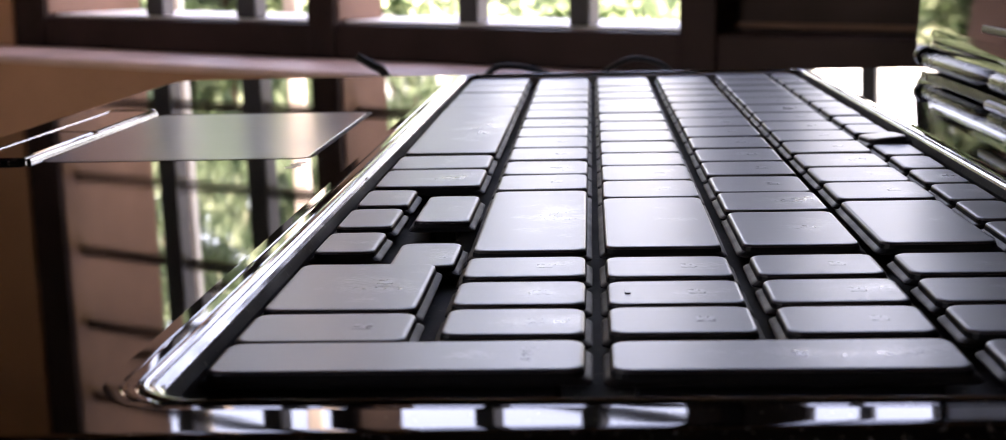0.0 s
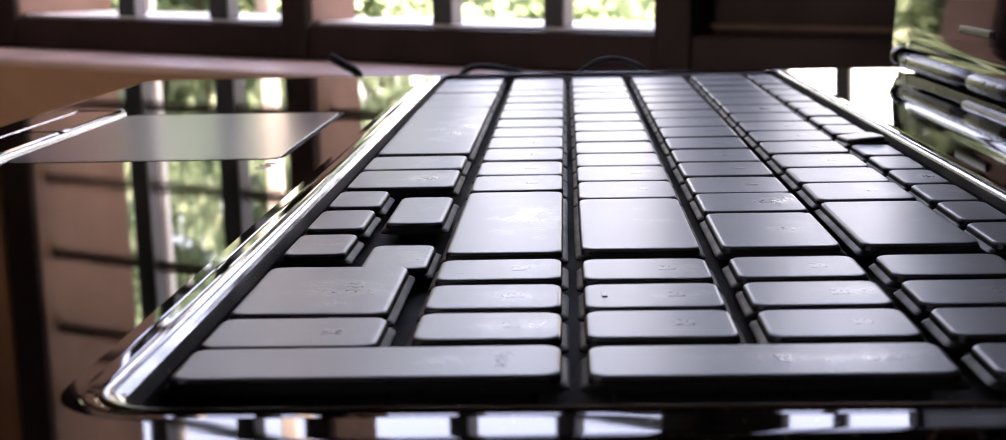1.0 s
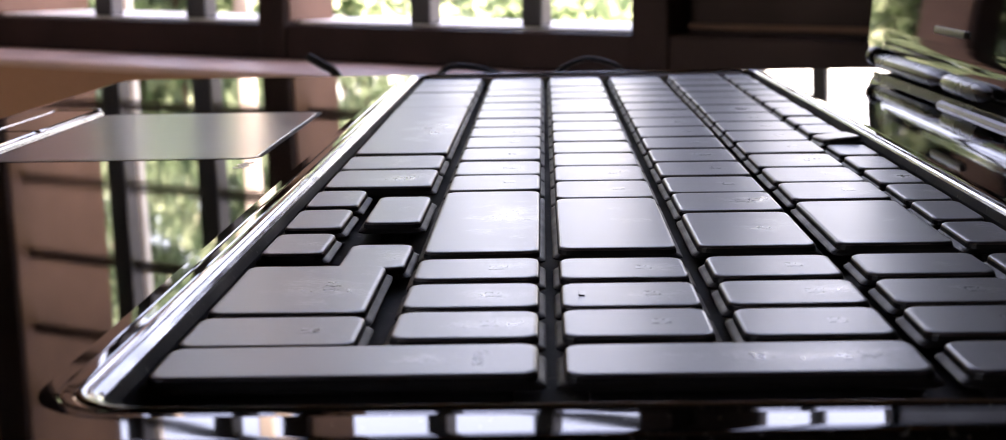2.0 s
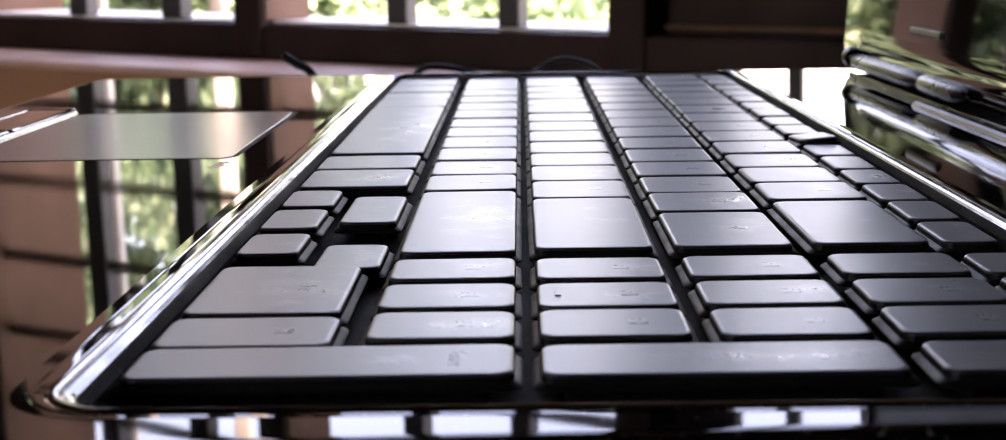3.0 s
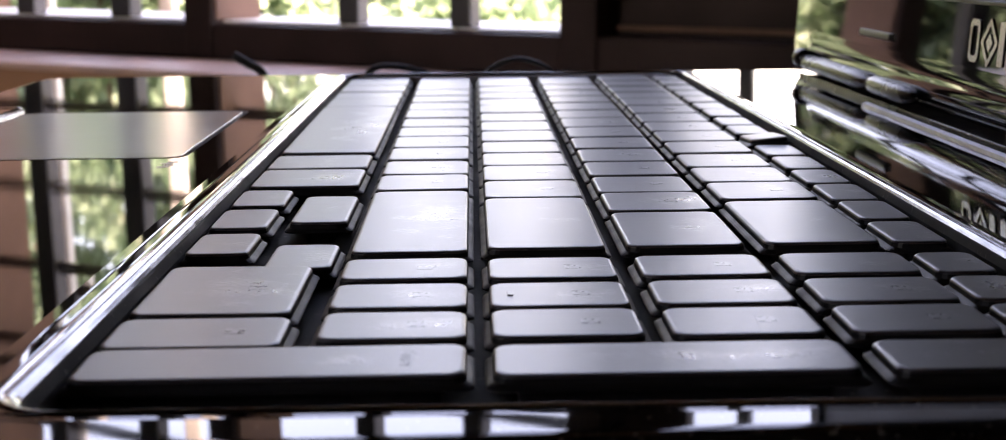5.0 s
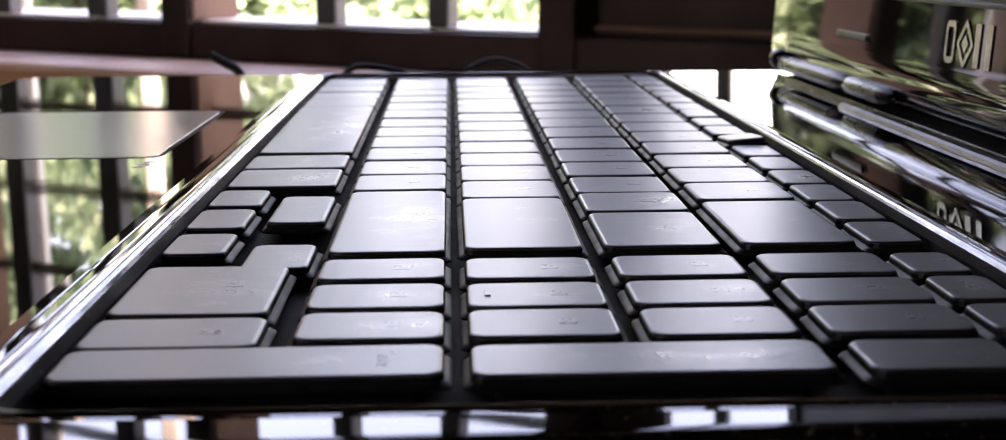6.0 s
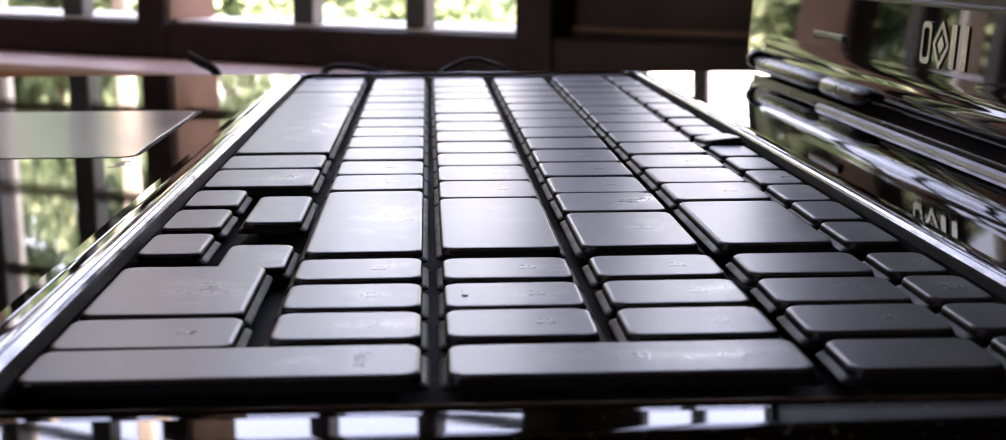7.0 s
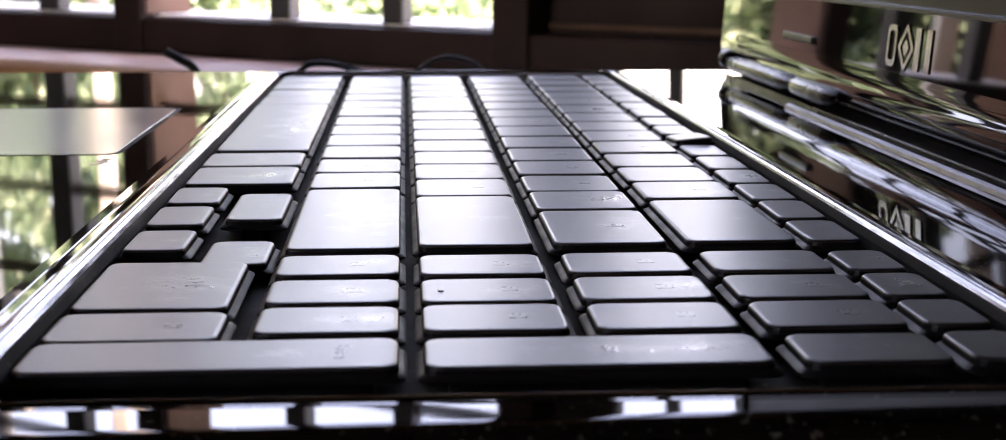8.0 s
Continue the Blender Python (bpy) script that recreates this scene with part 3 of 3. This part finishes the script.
LY0, LY1, LZ0, LZ1 = -78.0, 291.0, 0.5, 236.0


def lid_loop(d, r=9.0):
    return rr(LY0 + d, LY1 - d, LZ0 + d, LZ1 - d, r - d * 0.8, 6)


part("lid_shell", rings([yz(lid_loop(0.4), 2.2), yz(lid_loop(0), 3.5), yz(lid_loop(0.6), 7.0), yz(lid_loop(3), 8.6), yz(lid_loop(8), 9.0)], False, True), GLOSS, lid)
SY0, SY1, SZ0, SZ1 = LY0 + 16, LY1 - 16, 26.4, LZ1 - 17
part("screen_bezel", rings([yz(lid_loop(0.5), 2.2), yz(lid_loop(0.7), 1.0), yz(lid_loop(1.6), 0.2), yz(lid_loop(2.6), 0.0), yz(rr(SY0, SY1, SZ0, SZ1, 1.0, 6), 0.0), yz(rr(SY0 + 0.6, SY1 - 0.6, SZ0 + 0.6, SZ1 - 0.6, 1.0, 6), 1.4)], False, False), BEZEL, lid, "glossy black bezel")
part("screen", box(1.2 * MM, 2.0 * MM, (SY0 + 0.2) * MM, (SY1 - 0.2) * MM, (SZ0 + 0.2) * MM, (SZ1 - 0.2) * MM), SCREEN, lid, "dark switched-off display")
part("bumper", box(-1.0 * MM, 0.3 * MM, 176 * MM, 206 * MM, 14.4 * MM, 16.4 * MM, 0.0006), RUBBER, lid, "grey rubber bumper")
# the foot of the lid sweeps out into a long rounded lip over the trough
LIP = ((0.3, 13.0), (-0.02, 12.4), (-0.12, 11.2), (-0.45, 10.0), (-1.0, 9.0), (-1.8, 8.2), (-2.7, 7.6), (-3.4, 6.9), (-3.8, 6.0), (-3.8, 5.0), (-3.4, 4.1), (-2.6, 3.4), (-1.4, 3.0), (0.3, 2.9))
part("lid_lip", rings([[(0.4 * x * MM * f, y * MM, (7 + (z - 7) * g) * MM) for x, z in LIP] for y, f, g in ((-74, 0.2, 0.8), (-72, 0.7, 0.95), (-68, 1, 1), (136, 1, 1), (141, 0.85, 0.98), (262, 0.85, 0.98), (266, 0.7, 0.95), (268, 0.2, 0.8))]), BEZEL, lid, "rounded glossy lip along the foot of the lid", True)
part("screen_rim", rings([yz(rr(SY0 - 0.8, SY1 + 0.8, SZ0 - 0.8, SZ1 + 0.8, 1.6, 6), 0.0), yz(rr(SY0 - 0.7, SY1 + 0.7, SZ0 - 0.7, SZ1 + 0.7, 1.5, 6), -0.25), yz(rr(SY0 - 0.1, SY1 + 0.1, SZ0 - 0.1, SZ1 + 0.1, 1.0, 6), -0.25), yz(rr(SY0, SY1, SZ0, SZ1, 1.0, 6), 0.0)], False, False), RUBBER, lid, "thin grey rim round the display")


def badge(y, z, loop, hole=None, lean=0.0):
    """A plain raised plate on the bezel, hollow where a second outline is given."""
    if hole:
        bm = rings([yz(loop, 0.0), yz(loop, -0.3), yz(hole, -0.3), yz(hole, 0.0)], False, False)
    else:
        bm = rings([yz(loop, 0.0), yz(loop, -0.3)])
    ob = part("badge", bm, SILVER, lid, "raised silver badge shape")
    ob.matrix_local = pose(0, y * MM, z * MM, lean, 0, 0)


badge(114.4, 18.2, rr(-3.0, 3.0, -4.4, 4.4, 1.6, 3), rr(-1.8, 1.8, -3.1, 3.1, 0.8, 3))
badge(105.2, 18.2, rr(-3.6, 3.6, -3.6, 3.6, 0.5, 3), rr(-2.5, 2.5, -2.5, 2.5, 0.3, 3), 45)
badge(105.2, 18.2, rr(-1.4, 1.4, -1.4, 1.4, 0.3, 3), None, 45)
for y in (98.0, 91.4):
    badge(y, 18.2, rr(-1.5, 1.5, -4.4, 4.4, 0.3, 2))

# cables that rise behind the laptop
cable([(-0.070, 0.350, TT + 0.002), (-0.072, 0.368, -0.020), (-0.0785, 0.370, -0.0058), (-0.084, 0.370, -0.0018), (-0.0895, 0.370, 0.0014)], 0.0017, "black power cable with its stiff end standing up behind the laptop")
cable([(-0.060, 0.372, TT + 0.001), (-0.046, 0.371, -0.015), (-0.0386, 0.370, -0.0046), (-0.031, 0.370, -0.0027), (-0.018, 0.371, -0.0055), (0.000, 0.372, -0.014), (0.020, 0.375, TT + 0.001)], 0.0012, "thin black cable looped on the table behind the laptop")
cable([(-0.010, 0.378, TT + 0.001), (0.0, 0.372, -0.012), (0.0051, 0.370, -0.0046), (0.0148, 0.370, 0.0), (0.0233, 0.370, -0.0013), (0.0293, 0.370, -0.005), (0.038, 0.371, -0.016), (0.050, 0.375, TT + 0.001)], 0.00095, "thin black cable looped on the table behind the laptop")
